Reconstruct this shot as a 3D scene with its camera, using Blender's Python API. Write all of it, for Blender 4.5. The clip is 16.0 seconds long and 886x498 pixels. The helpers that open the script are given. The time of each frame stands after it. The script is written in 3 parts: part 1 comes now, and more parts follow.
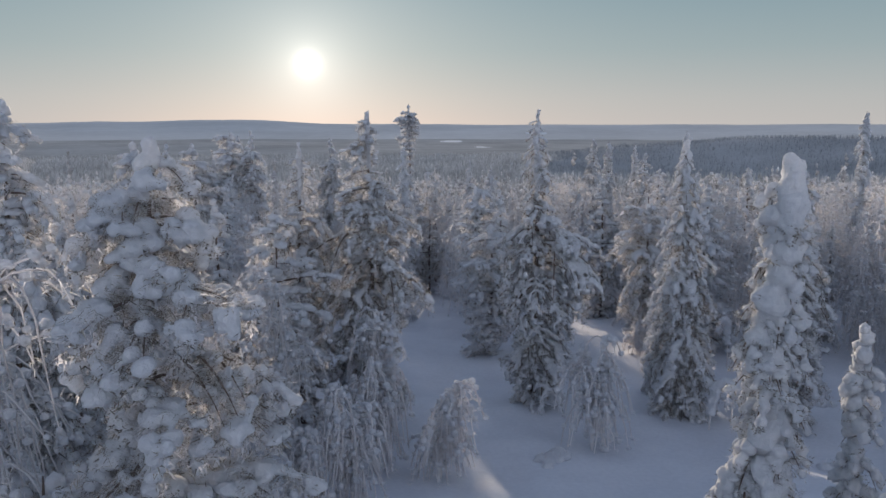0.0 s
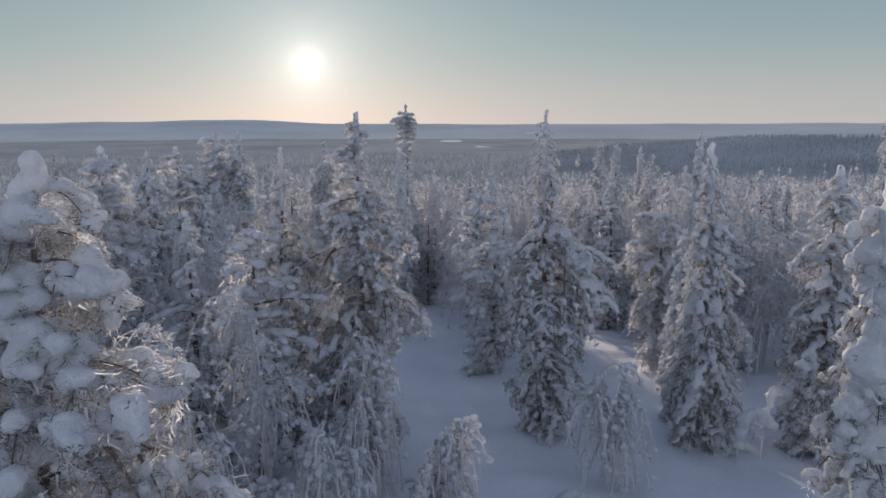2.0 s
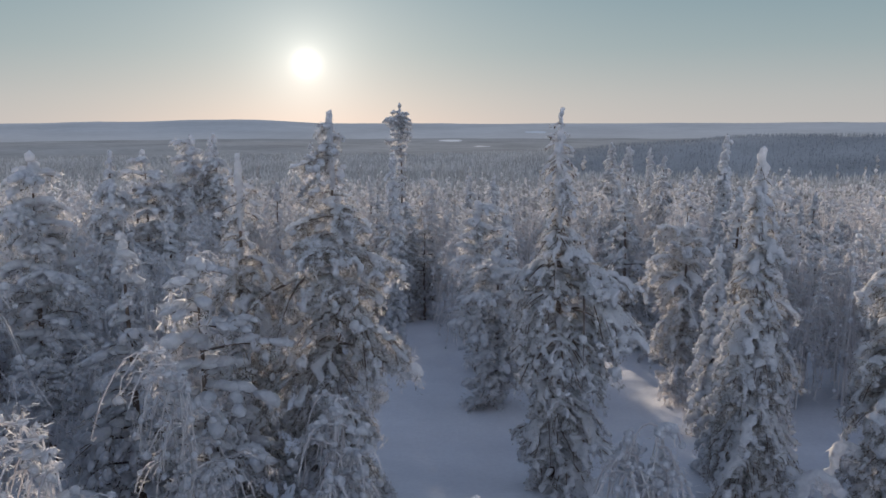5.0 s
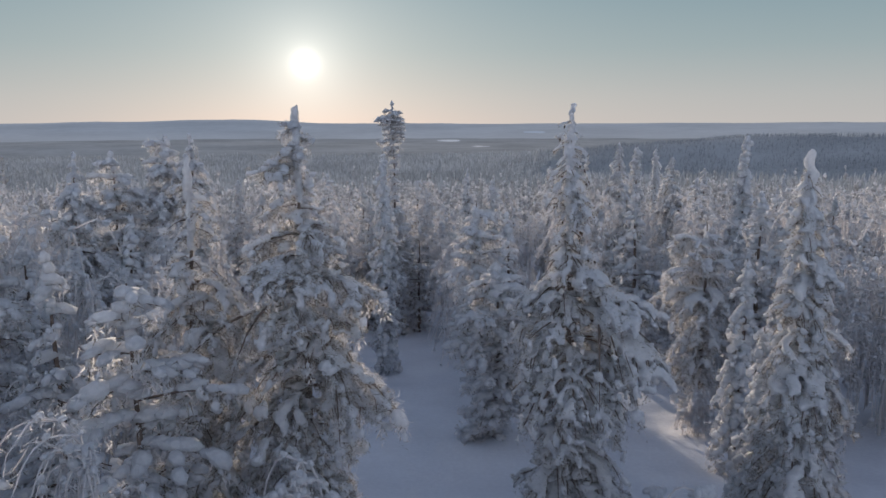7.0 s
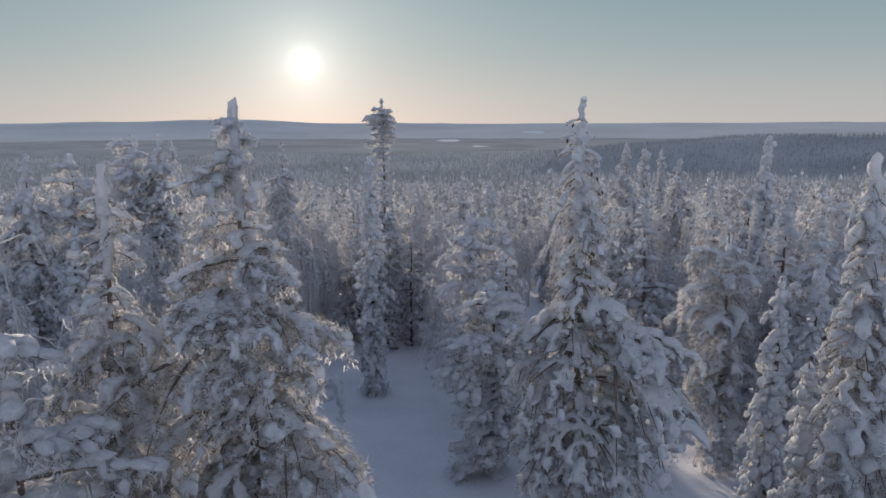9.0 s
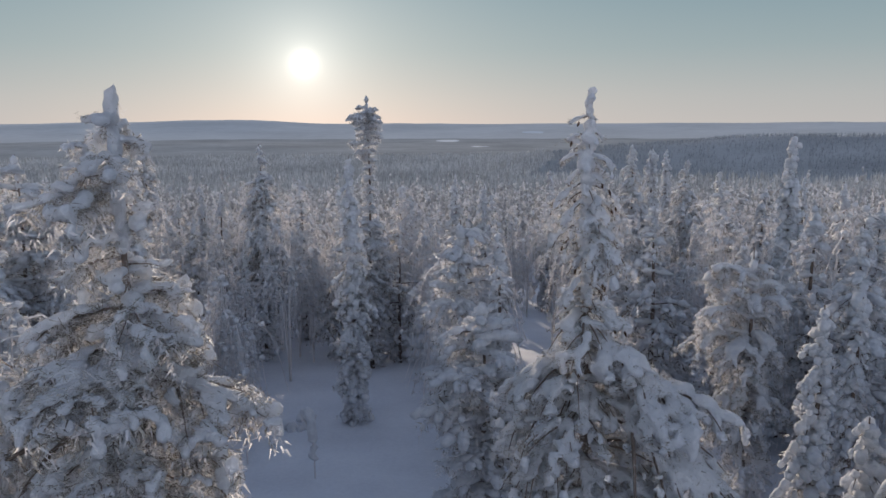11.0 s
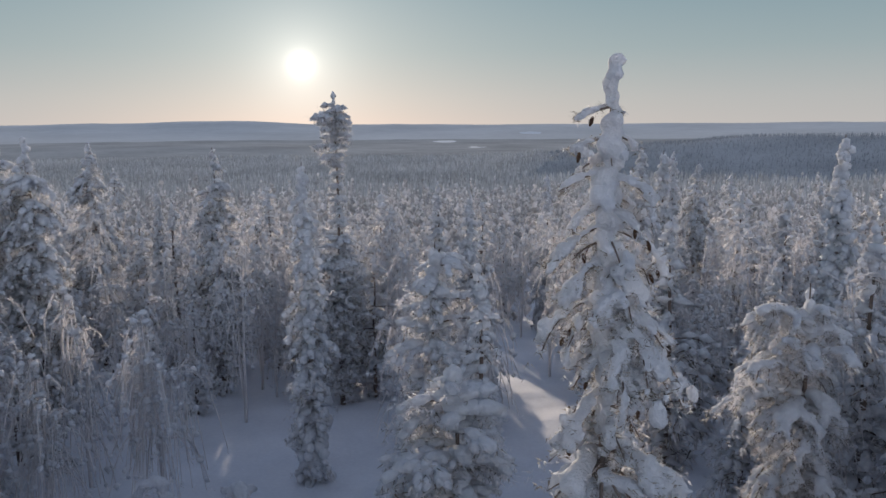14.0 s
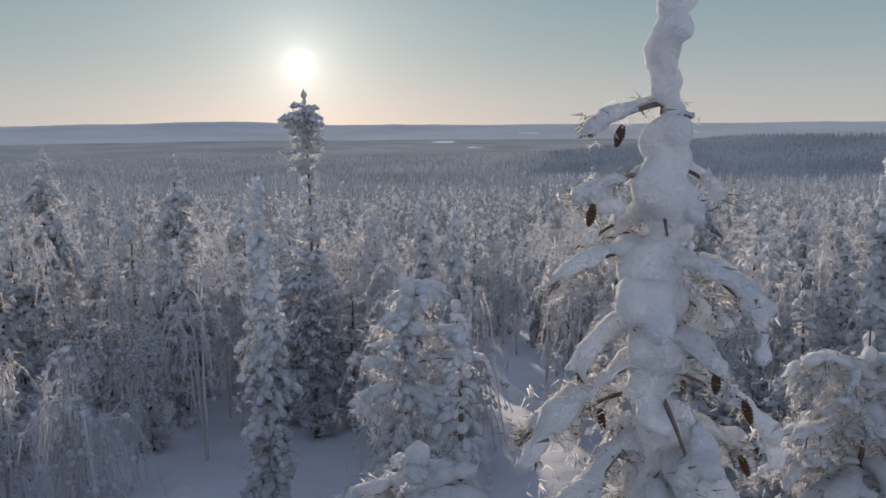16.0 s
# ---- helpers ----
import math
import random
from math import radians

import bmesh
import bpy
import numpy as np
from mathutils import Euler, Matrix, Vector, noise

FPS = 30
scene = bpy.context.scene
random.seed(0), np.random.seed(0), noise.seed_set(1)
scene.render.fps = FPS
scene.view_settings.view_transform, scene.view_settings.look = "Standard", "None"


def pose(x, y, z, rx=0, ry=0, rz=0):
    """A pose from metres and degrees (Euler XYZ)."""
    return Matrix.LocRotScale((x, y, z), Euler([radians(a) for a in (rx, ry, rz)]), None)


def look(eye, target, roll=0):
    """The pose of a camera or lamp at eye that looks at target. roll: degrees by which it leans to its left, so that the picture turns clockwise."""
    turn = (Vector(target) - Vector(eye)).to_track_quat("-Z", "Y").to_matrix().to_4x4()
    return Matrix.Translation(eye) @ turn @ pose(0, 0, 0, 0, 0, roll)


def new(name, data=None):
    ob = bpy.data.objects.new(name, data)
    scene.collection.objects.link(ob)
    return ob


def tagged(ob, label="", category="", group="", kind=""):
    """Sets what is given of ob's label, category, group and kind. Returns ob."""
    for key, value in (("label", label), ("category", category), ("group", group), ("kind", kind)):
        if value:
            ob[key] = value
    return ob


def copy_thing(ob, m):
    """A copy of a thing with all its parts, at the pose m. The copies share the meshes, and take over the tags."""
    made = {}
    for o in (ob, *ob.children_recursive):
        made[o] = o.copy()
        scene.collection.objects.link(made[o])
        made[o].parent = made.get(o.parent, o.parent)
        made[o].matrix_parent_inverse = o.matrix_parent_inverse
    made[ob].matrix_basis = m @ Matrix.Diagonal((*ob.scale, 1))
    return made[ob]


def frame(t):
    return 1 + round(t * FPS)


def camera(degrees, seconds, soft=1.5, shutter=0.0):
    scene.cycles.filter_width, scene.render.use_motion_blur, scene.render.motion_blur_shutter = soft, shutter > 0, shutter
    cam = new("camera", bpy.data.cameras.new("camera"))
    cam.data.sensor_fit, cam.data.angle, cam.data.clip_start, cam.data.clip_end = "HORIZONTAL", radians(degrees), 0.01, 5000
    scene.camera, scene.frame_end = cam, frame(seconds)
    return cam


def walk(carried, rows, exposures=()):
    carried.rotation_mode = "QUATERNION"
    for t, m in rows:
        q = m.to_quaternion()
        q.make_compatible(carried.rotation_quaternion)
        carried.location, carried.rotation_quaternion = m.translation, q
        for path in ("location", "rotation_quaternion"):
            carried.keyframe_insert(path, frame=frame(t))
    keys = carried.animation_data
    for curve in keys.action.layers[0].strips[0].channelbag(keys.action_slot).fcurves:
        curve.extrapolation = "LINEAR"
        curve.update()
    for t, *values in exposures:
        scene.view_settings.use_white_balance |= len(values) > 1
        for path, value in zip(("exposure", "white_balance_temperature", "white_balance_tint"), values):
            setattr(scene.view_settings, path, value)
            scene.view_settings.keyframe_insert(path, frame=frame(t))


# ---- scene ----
import functools
import itertools

# ---- camera ----
cam = camera(60.0, 16.0, soft=1.5)
EYE, TILT, LEAN, TURN = 9.5, -9.35, 0.0, 0.0
ROWS = [
    (0.0, 0.000, 0.000, 0.000, -0.000, -0.000, -0.00),
    (0.5, 0.013, 0.691, 0.131, 0.000, -0.015, 0.01),
    (1.0, 0.029, 1.439, 0.281, 0.005, -0.000, 0.05),
    (1.5, 0.042, 2.136, 0.415, -0.000, -0.005, 0.09),
    (2.0, 0.056, 2.911, 0.558, -0.005, -0.025, 0.11),
    (2.5, 0.071, 3.632, 0.679, -0.000, -0.020, 0.14),
    (3.0, 0.078, 4.438, 0.805, -0.020, -0.035, 0.14),
    (3.5, 0.097, 5.189, 0.931, -0.020, -0.045, 0.15),
    (4.0, 0.128, 6.000, 1.080, -0.010, -0.065, 0.15),
    (6.5, 0.351, 10.137, 1.779, -0.125, -0.050, 0.20),
    (7.0, 0.415, 11.036, 1.884, -0.135, -0.060, 0.20),
    (7.5, 0.488, 11.862, 1.995, -0.140, -0.055, 0.22),
    (8.0, 0.570, 12.769, 2.145, -0.160, -0.065, 0.20),
    (8.5, 0.673, 13.607, 2.283, -0.155, -0.065, 0.22),
    (9.0, 0.790, 14.551, 2.411, -0.175, -0.065, 0.22),
    (11.5, 1.452, 19.106, 3.105, -0.250, -0.040, 0.30),
    (12.0, 1.597, 20.097, 3.255, -0.275, -0.035, 0.36),
    (12.5, 1.743, 21.013, 3.402, -0.295, -0.025, 0.38),
    (13.0, 1.902, 22.011, 3.549, -0.330, -0.015, 0.36),
    (13.5, 2.049, 22.945, 3.693, -0.369, -0.015, 0.37),
    (14.0, 2.216, 23.955, 3.865, -0.384, -0.000, 0.40),
    (14.5, 2.373, 24.901, 4.030, -0.409, 0.005, 0.40),
    (15.0, 2.544, 25.932, 4.216, -0.444, 0.005, 0.46),
    (15.5, 2.704, 26.878, 4.389, -0.464, 0.005, 0.49),
    (16.0, 2.874, 27.834, 4.565, -0.484, 0.025, 0.50),
]
walk(cam, [(t, pose(0, 0, EYE, TILT, LEAN, TURN) @ pose(x, y, z, 90 + pitch, roll, yaw)) for t, x, y, z, yaw, pitch, roll in ROWS],
     [(0.0, 0.0), (16.0, 0.0)])

# ---- sky, sun ----
SUN_AZ, SUN_EL = radians(-9.75), radians(4.15)          # azimuth from +y towards +x
SUN_WAY = Vector((math.sin(SUN_AZ) * math.cos(SUN_EL), math.cos(SUN_AZ) * math.cos(SUN_EL), math.sin(SUN_EL)))
SKY_STRENGTH, AIR_STRENGTH, BACKFILL_STRENGTH, SUN_STRENGTH = 0.004, 0.87, 2.35, 5.5

world = bpy.data.worlds.new("winter_sky")
scene.world = world
world.use_nodes = True
wn, wl = world.node_tree.nodes, world.node_tree.links
wn.clear()


def wmath(op, a, b=None, clamp=False):
    n = wn.new("ShaderNodeMath")
    n.operation, n.use_clamp = op, clamp
    for i, v in enumerate((a, b)):
        if v is None:
            continue
        if isinstance(v, (int, float)):
            n.inputs[i].default_value = v
        else:
            wl.new(v, n.inputs[i])
    return n.outputs[0]


sky = wn.new("ShaderNodeTexSky")
sky.sky_type, sky.sun_disc = "NISHITA", False
sky.sun_elevation, sky.sun_rotation = SUN_EL, SUN_AZ
sky.air_density, sky.dust_density, sky.ozone_density = 1.0, 0.4, 1.2
# cold clear air: pale above the horizon, blue higher up
coord = wn.new("ShaderNodeTexCoord")
split = wn.new("ShaderNodeSeparateXYZ")
wl.new(coord.outputs["Generated"], split.inputs[0])
rise = wn.new("ShaderNodeValToRGB")
els = rise.color_ramp.elements
els[0].position, els[0].color = 0.0, (0.56, 0.55, 0.545, 1)
els[1].position, els[1].color = 1.0, (0.22, 0.27, 0.41, 1)
for at, col in ((0.03, (0.51, 0.525, 0.53, 1)), (0.09, (0.36, 0.445, 0.475, 1)), (0.165, (0.25, 0.365, 0.425, 1)), (0.42, (0.24, 0.325, 0.45, 1))):
    e = els.new(at)
    e.color = col
wl.new(split.outputs["Z"], rise.inputs[0])
air = wn.new("ShaderNodeBackground")
air.inputs["Strength"].default_value = AIR_STRENGTH
wl.new(rise.outputs[0], air.inputs["Color"])
base = wn.new("ShaderNodeBackground")
base.inputs["Strength"].default_value = SKY_STRENGTH
wl.new(sky.outputs[0], base.inputs["Color"])
both = wn.new("ShaderNodeAddShader")
wl.new(air.outputs[0], both.inputs[0])
wl.new(base.outputs[0], both.inputs[1])
# bright air close round the sun
dot = wn.new("ShaderNodeVectorMath")
dot.operation = "DOT_PRODUCT"
wl.new(coord.outputs["Generated"], dot.inputs[0])
dot.inputs[1].default_value = SUN_WAY
angle = wmath("ARCCOSINE", wmath("MINIMUM", dot.outputs["Value"], 1.0))
def fall(width, power, high):
    return wmath("MULTIPLY", wmath("POWER", 2.71828, wmath("MULTIPLY", wmath("POWER", wmath("DIVIDE", angle, width), power), -1.0)), high)


core, halo = fall(0.0130, 2.0, 0.7), wmath("ADD", fall(0.032, 1.0, 0.50), fall(0.17, 1.0, 0.30))
aureole = wn.new("ShaderNodeBackground")
aureole.inputs["Color"].default_value = (1.0, 0.94, 0.84, 1)
wl.new(wmath("ADD", core, halo), aureole.inputs["Strength"])
addsky = wn.new("ShaderNodeAddShader")
wl.new(both.outputs[0], addsky.inputs[0])
wl.new(aureole.outputs[0], addsky.inputs[1])
# added unseen glow low opposite the sun, fill for the trees' near sides
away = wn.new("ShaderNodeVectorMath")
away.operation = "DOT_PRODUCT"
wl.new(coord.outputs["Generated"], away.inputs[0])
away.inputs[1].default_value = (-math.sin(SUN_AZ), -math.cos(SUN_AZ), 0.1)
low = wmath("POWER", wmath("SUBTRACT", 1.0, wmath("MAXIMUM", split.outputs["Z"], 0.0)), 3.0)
backfill = wmath("MULTIPLY", wmath("MULTIPLY", wmath("POWER", wmath("MAXIMUM", away.outputs["Value"], 0.0), 1.2), low), BACKFILL_STRENGTH)
backfill_sky = wn.new("ShaderNodeBackground")
backfill_sky.inputs["Color"].default_value = (0.82, 0.835, 1.0, 1)
wl.new(backfill, backfill_sky.inputs["Strength"])
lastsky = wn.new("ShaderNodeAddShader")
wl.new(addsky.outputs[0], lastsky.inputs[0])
wl.new(backfill_sky.outputs[0], lastsky.inputs[1])
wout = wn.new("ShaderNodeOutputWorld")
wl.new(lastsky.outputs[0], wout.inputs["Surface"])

sun = new("sun", bpy.data.lights.new("sun", "SUN"))
sun.data.energy, sun.data.angle, sun.data.color = SUN_STRENGTH, radians(0.6), (1.0, 0.83, 0.66)
sun.matrix_world = look(SUN_WAY * 300, (0, 0, 0))

# ---- materials ----


def material(name, rough=0.7):
    m = bpy.data.materials.new(name)
    m.use_nodes = True
    b = m.node_tree.nodes["Principled BSDF"]
    b.inputs["Roughness"].default_value = rough
    b.inputs["Specular IOR Level"].default_value = 0.25
    return m, m.node_tree.nodes, m.node_tree.links, b


def mottled(name, colours, scale=3.0, fine=25.0, bump=0.3, rough=0.75, depth=0.05, island=0.0, through_light=0.0):
    """A surface that wavers between two colours at two scales, with relief; through_light: light that passes through it."""
    m, n, l, b = material(name, rough)
    tc = n.new("ShaderNodeTexCoord")
    big, small = n.new("ShaderNodeTexNoise"), n.new("ShaderNodeTexNoise")
    for t, s, d in ((big, scale, 4), (small, fine, 6)):
        t.inputs["Scale"].default_value, t.inputs["Detail"].default_value = s, d
        l.new(tc.outputs["Object"], t.inputs["Vector"])
    mixv = n.new("ShaderNodeMath")
    mixv.operation = "MULTIPLY_ADD"
    l.new(big.outputs[0], mixv.inputs[0])
    mixv.inputs[1].default_value = 0.65
    sm = n.new("ShaderNodeMath")
    sm.operation = "MULTIPLY"
    l.new(small.outputs[0], sm.inputs[0])
    sm.inputs[1].default_value = 0.35
    l.new(sm.outputs[0], mixv.inputs[2])
    value = mixv.outputs[0]
    if island:
        geo = n.new("ShaderNodeNewGeometry")
        add = n.new("ShaderNodeMath")
        add.operation = "MULTIPLY_ADD"
        l.new(geo.outputs["Random Per Island"], add.inputs[0])
        add.inputs[1].default_value = island
        l.new(value, add.inputs[2])
        sub = n.new("ShaderNodeMath")
        sub.operation = "SUBTRACT"
        l.new(add.outputs[0], sub.inputs[0])
        sub.inputs[1].default_value = island / 2
        value = sub.outputs[0]
    ramp = n.new("ShaderNodeValToRGB")
    ramp.color_ramp.elements[0].position, ramp.color_ramp.elements[1].position = 0.32, 0.68
    ramp.color_ramp.elements[0].color, ramp.color_ramp.elements[1].color = (*colours[0], 1), (*colours[1], 1)
    l.new(value, ramp.inputs[0])
    l.new(ramp.outputs[0], b.inputs["Base Color"])
    bp = n.new("ShaderNodeBump")
    bp.inputs["Strength"].default_value, bp.inputs["Distance"].default_value = bump, depth
    l.new(mixv.outputs[0], bp.inputs["Height"])
    l.new(bp.outputs[0], b.inputs["Normal"])
    if through_light:
        tr, mx = n.new("ShaderNodeBsdfTranslucent"), n.new("ShaderNodeMixShader")
        l.new(ramp.outputs[0], tr.inputs["Color"])
        l.new(bp.outputs[0], tr.inputs["Normal"])
        mx.inputs[0].default_value = through_light
        l.new(b.outputs[0], mx.inputs[1])
        l.new(tr.outputs[0], mx.inputs[2])
        l.new(mx.outputs[0], n["Material Output"].inputs["Surface"])
    return m


SNOW = mottled("tree_snow", ((0.73, 0.745, 0.785), (0.865, 0.875, 0.905)), 9, 46, 0.9, 0.85, 0.07, 0.12, 0.42)
FROST = mottled("hoar_frost", ((0.70, 0.675, 0.685), (0.92, 0.905, 0.915)), 1.2, 14, 0.3, 0.85, 0.03, 0.4, 0.48)
NEEDLE = mottled("spruce_needles", ((0.15, 0.14, 0.125), (0.50, 0.465, 0.42)), 2.0, 20, 0.2, 0.8, 0.02, 0.5, 0.25)
BARK = mottled("bark", ((0.07, 0.052, 0.042), (0.24, 0.19, 0.165)), 3.0, 30, 0.6, 0.9, 0.03)
CONE = mottled("cone_scales", ((0.05, 0.028, 0.018), (0.14, 0.08, 0.05)), 30, 90, 0.6, 0.8, 0.01)
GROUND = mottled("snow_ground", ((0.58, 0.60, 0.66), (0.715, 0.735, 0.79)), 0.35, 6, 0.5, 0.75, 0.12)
# next three: frosted and snowy tones, lightened to stand in for distance haze
FARWOOD = mottled("far_frosted_forest_hazed", ((0.36, 0.35, 0.335), (0.55, 0.54, 0.52)), 0.006, 0.05, 0.05, 1.0, 0.3)
HAZEWOOD = mottled("valley_conifers_hazed", ((0.46, 0.46, 0.455), (0.78, 0.775, 0.77)), 0.006, 0.3, 0.1, 1.0, 0.1, 0.3, 0.25)
FELL = mottled("far_snowy_fells_hazed", ((0.60, 0.585, 0.565), (0.76, 0.745, 0.725)), 0.002, 0.02, 0.05, 1.0, 0.3)
RIDGEWOOD = mottled("ridge_conifers", ((0.28, 0.295, 0.31), (0.48, 0.495, 0.515)), 0.006, 0.3, 0.1, 1.0, 0.1, 0.3, 0.08)
WOODSTUFF = mottled("frosted_conifers", ((0.54, 0.53, 0.53), (0.90, 0.885, 0.89)), 0.02, 0.5, 0.3, 0.9, 0.2, 0.6, 0.42)
for far_land in (FARWOOD, FELL, RIDGEWOOD, HAZEWOOD):
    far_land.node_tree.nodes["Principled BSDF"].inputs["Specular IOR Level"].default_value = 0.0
ICE = mottled("lake_ice", ((0.75, 0.77, 0.80), (0.85, 0.86, 0.88)), 0.01, 0.2, 0.1, 0.6, 0.1)

# ---- the land ----
RNG = np.random.default_rng(7)


def lift(x, y):
    """Height of the snow surface, without small drifts."""
    d = math.hypot(x, y)
    z = -0.078 * min(y, 260) if y > 0 else -0.03 * y
    if y > 260:
        z -= 46 * (1 - math.exp(-(y - 260) / 420))
    k = min(1.0, max(0.0, (d - 60) / 300))
    z += k * 3.0 * noise.noise((x / 90, y / 130, 3.1))
    # wooded ridge east of the valley
    a = math.atan2(x, y)
    if 600 < d < 2400 and a > 0.05:
        crest = float(np.interp(a, (0.05, 0.14, 0.2, 0.34, 0.55, 1.2), (0, 17, 30, 44, 50, 44))) + 4 * noise.noise((a * 11, 4.4, 2.0))
        z += crest * math.exp(-((d - 1330) / 230) ** 2)
    # long low swell across the western plain
    if 1500 < d < 3300 and a < -0.08:
        z += float(np.interp(a, (-1.3, -0.62, -0.4, -0.2, -0.08), (12, 18, 20, 13, 0))) * math.exp(-((d - 2350) / 380) ** 2) * (1 + 0.2 * noise.noise((a * 9, 1.4, 6.0)))
    # far hills all round
    if d > 2900:
        rim = 66 + 7 * noise.noise((a * 7, 0.3, 1.0)) + 3 * noise.noise((a * 25, 2.3, 1.0))
        rim += 24 * math.exp(-((a + 0.27) / 0.11) ** 2) + 8 * math.exp(-((a + 0.47) / 0.09) ** 2)
        z += rim * min(1.0, (d - 2900) / 1650) ** 1.5
    return z


def drift(x, y):
    """Snow surface with drifts."""
    z = lift(x, y)
    d = math.hypot(x, y - 25)
    if d < 160:
        f = 1 - d / 160
        z += f * (0.34 * noise.noise((x / 4.5, y / 5.5, 0.0)) + 0.10 * noise.noise((x / 1.3, y / 1.5, 5.0)))
    return z


def mesh_object(name, verts, faces, mat, parent=None, smooth=True, label=""):
    me = bpy.data.meshes.new(name)
    me.from_pydata(verts, [], faces)
    me.materials.append(mat)
    if smooth:
        me.polygons.foreach_set("use_smooth", [True] * len(me.polygons))
    me.update()
    ob = new(name, me)
    if parent:
        ob.parent = parent
    return tagged(ob, label) if label else ob


def on_ridge(x, y):
    """Whether a place lies on the dark wooded ridge."""
    d, a = math.hypot(x, y), math.atan2(x, y)
    return a > 0.13 + 0.05 * noise.noise((d / 300, 1.7, 0.2)) and abs(d - 1240) < 330 + 60 * noise.noise((a * 9, 0.5, 7.0))


def build_ground():
    """One sheet from a fine middle to the horizon."""
    rings = [0.0]
    step = 0.45
    while rings[-1] < 4900:
        rings.append(rings[-1] + step)
        if rings[-1] > 55:
            step *= 1.045
    n_in = 240
    verts, faces = [], []
    cx, cy = 1.5, 30.0
    for r in rings[1:]:
        for k in range(n_in):
            a = 2 * math.pi * k / n_in
            x, y = cx + r * math.sin(a), cy + r * math.cos(a)
            verts.append((x, y, drift(x, y)))
    for i in range(len(rings) - 2):
        for k in range(n_in):
            a, b = i * n_in + k, i * n_in + (k + 1) % n_in
            faces.append((a, a + n_in, b + n_in, b))
    verts.append((cx, cy, drift(cx, cy)))
    for k in range(n_in):
        faces.append((len(verts) - 1, k, (k + 1) % n_in))
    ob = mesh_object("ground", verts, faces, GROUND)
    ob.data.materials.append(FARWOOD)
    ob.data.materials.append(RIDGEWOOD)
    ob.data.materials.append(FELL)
    # past 3300 m the snow tone is raised to carry distance haze
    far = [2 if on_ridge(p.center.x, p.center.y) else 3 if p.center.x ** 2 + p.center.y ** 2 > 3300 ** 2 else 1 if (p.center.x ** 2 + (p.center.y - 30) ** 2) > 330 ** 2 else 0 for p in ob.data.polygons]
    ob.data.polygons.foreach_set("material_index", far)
    tagged(ob, "snow-covered slope falling to a wide wooded valley", "ground", kind="structure")


build_ground()

# ---- shapes for the trees ----


def ico(level):
    bm = bmesh.new()
    bmesh.ops.create_icosphere(bm, subdivisions=level, radius=1)
    v = np.array([p.co[:] for p in bm.verts])
    f = np.array([[q.index for q in p.verts] for p in bm.faces])
    bm.free()
    return v, f


def lumpy(level, seed):
    v, f = ico(level)
    out = []
    for p in v:
        d = 1 + 0.30 * noise.noise((p[0] * 1.3 + seed * 7.7, p[1] * 1.3, p[2] * 1.3)) + 0.16 * noise.noise((p[0] * 3.1, p[1] * 3.1 + seed * 3.3, p[2] * 3.1))
        q = p * d
        if q[2] < -0.35:
            q[2] = -0.35 + (q[2] + 0.35) * 0.55
        out.append(q)
    return np.array(out), f


LUMPS = {lv: [lumpy(lv, s) for s in range(7)] for lv in (1, 2, 3)}
OCTA = np.array([(1, 0, 0), (0, 1, 0), (-1, 0, 0), (0, -1, 0), (0, 0, 1), (0, 0, -1)], float)
OCTA_F = np.array([(0, 1, 4), (1, 2, 4), (2, 3, 4), (3, 0, 4), (1, 0, 5), (2, 1, 5), (3, 2, 5), (0, 3, 5)])
LUMPS[0] = [(OCTA * (1.15 + 0.25 * np.random.default_rng(s).normal(size=(6, 1))), OCTA_F) for s in range(7)]


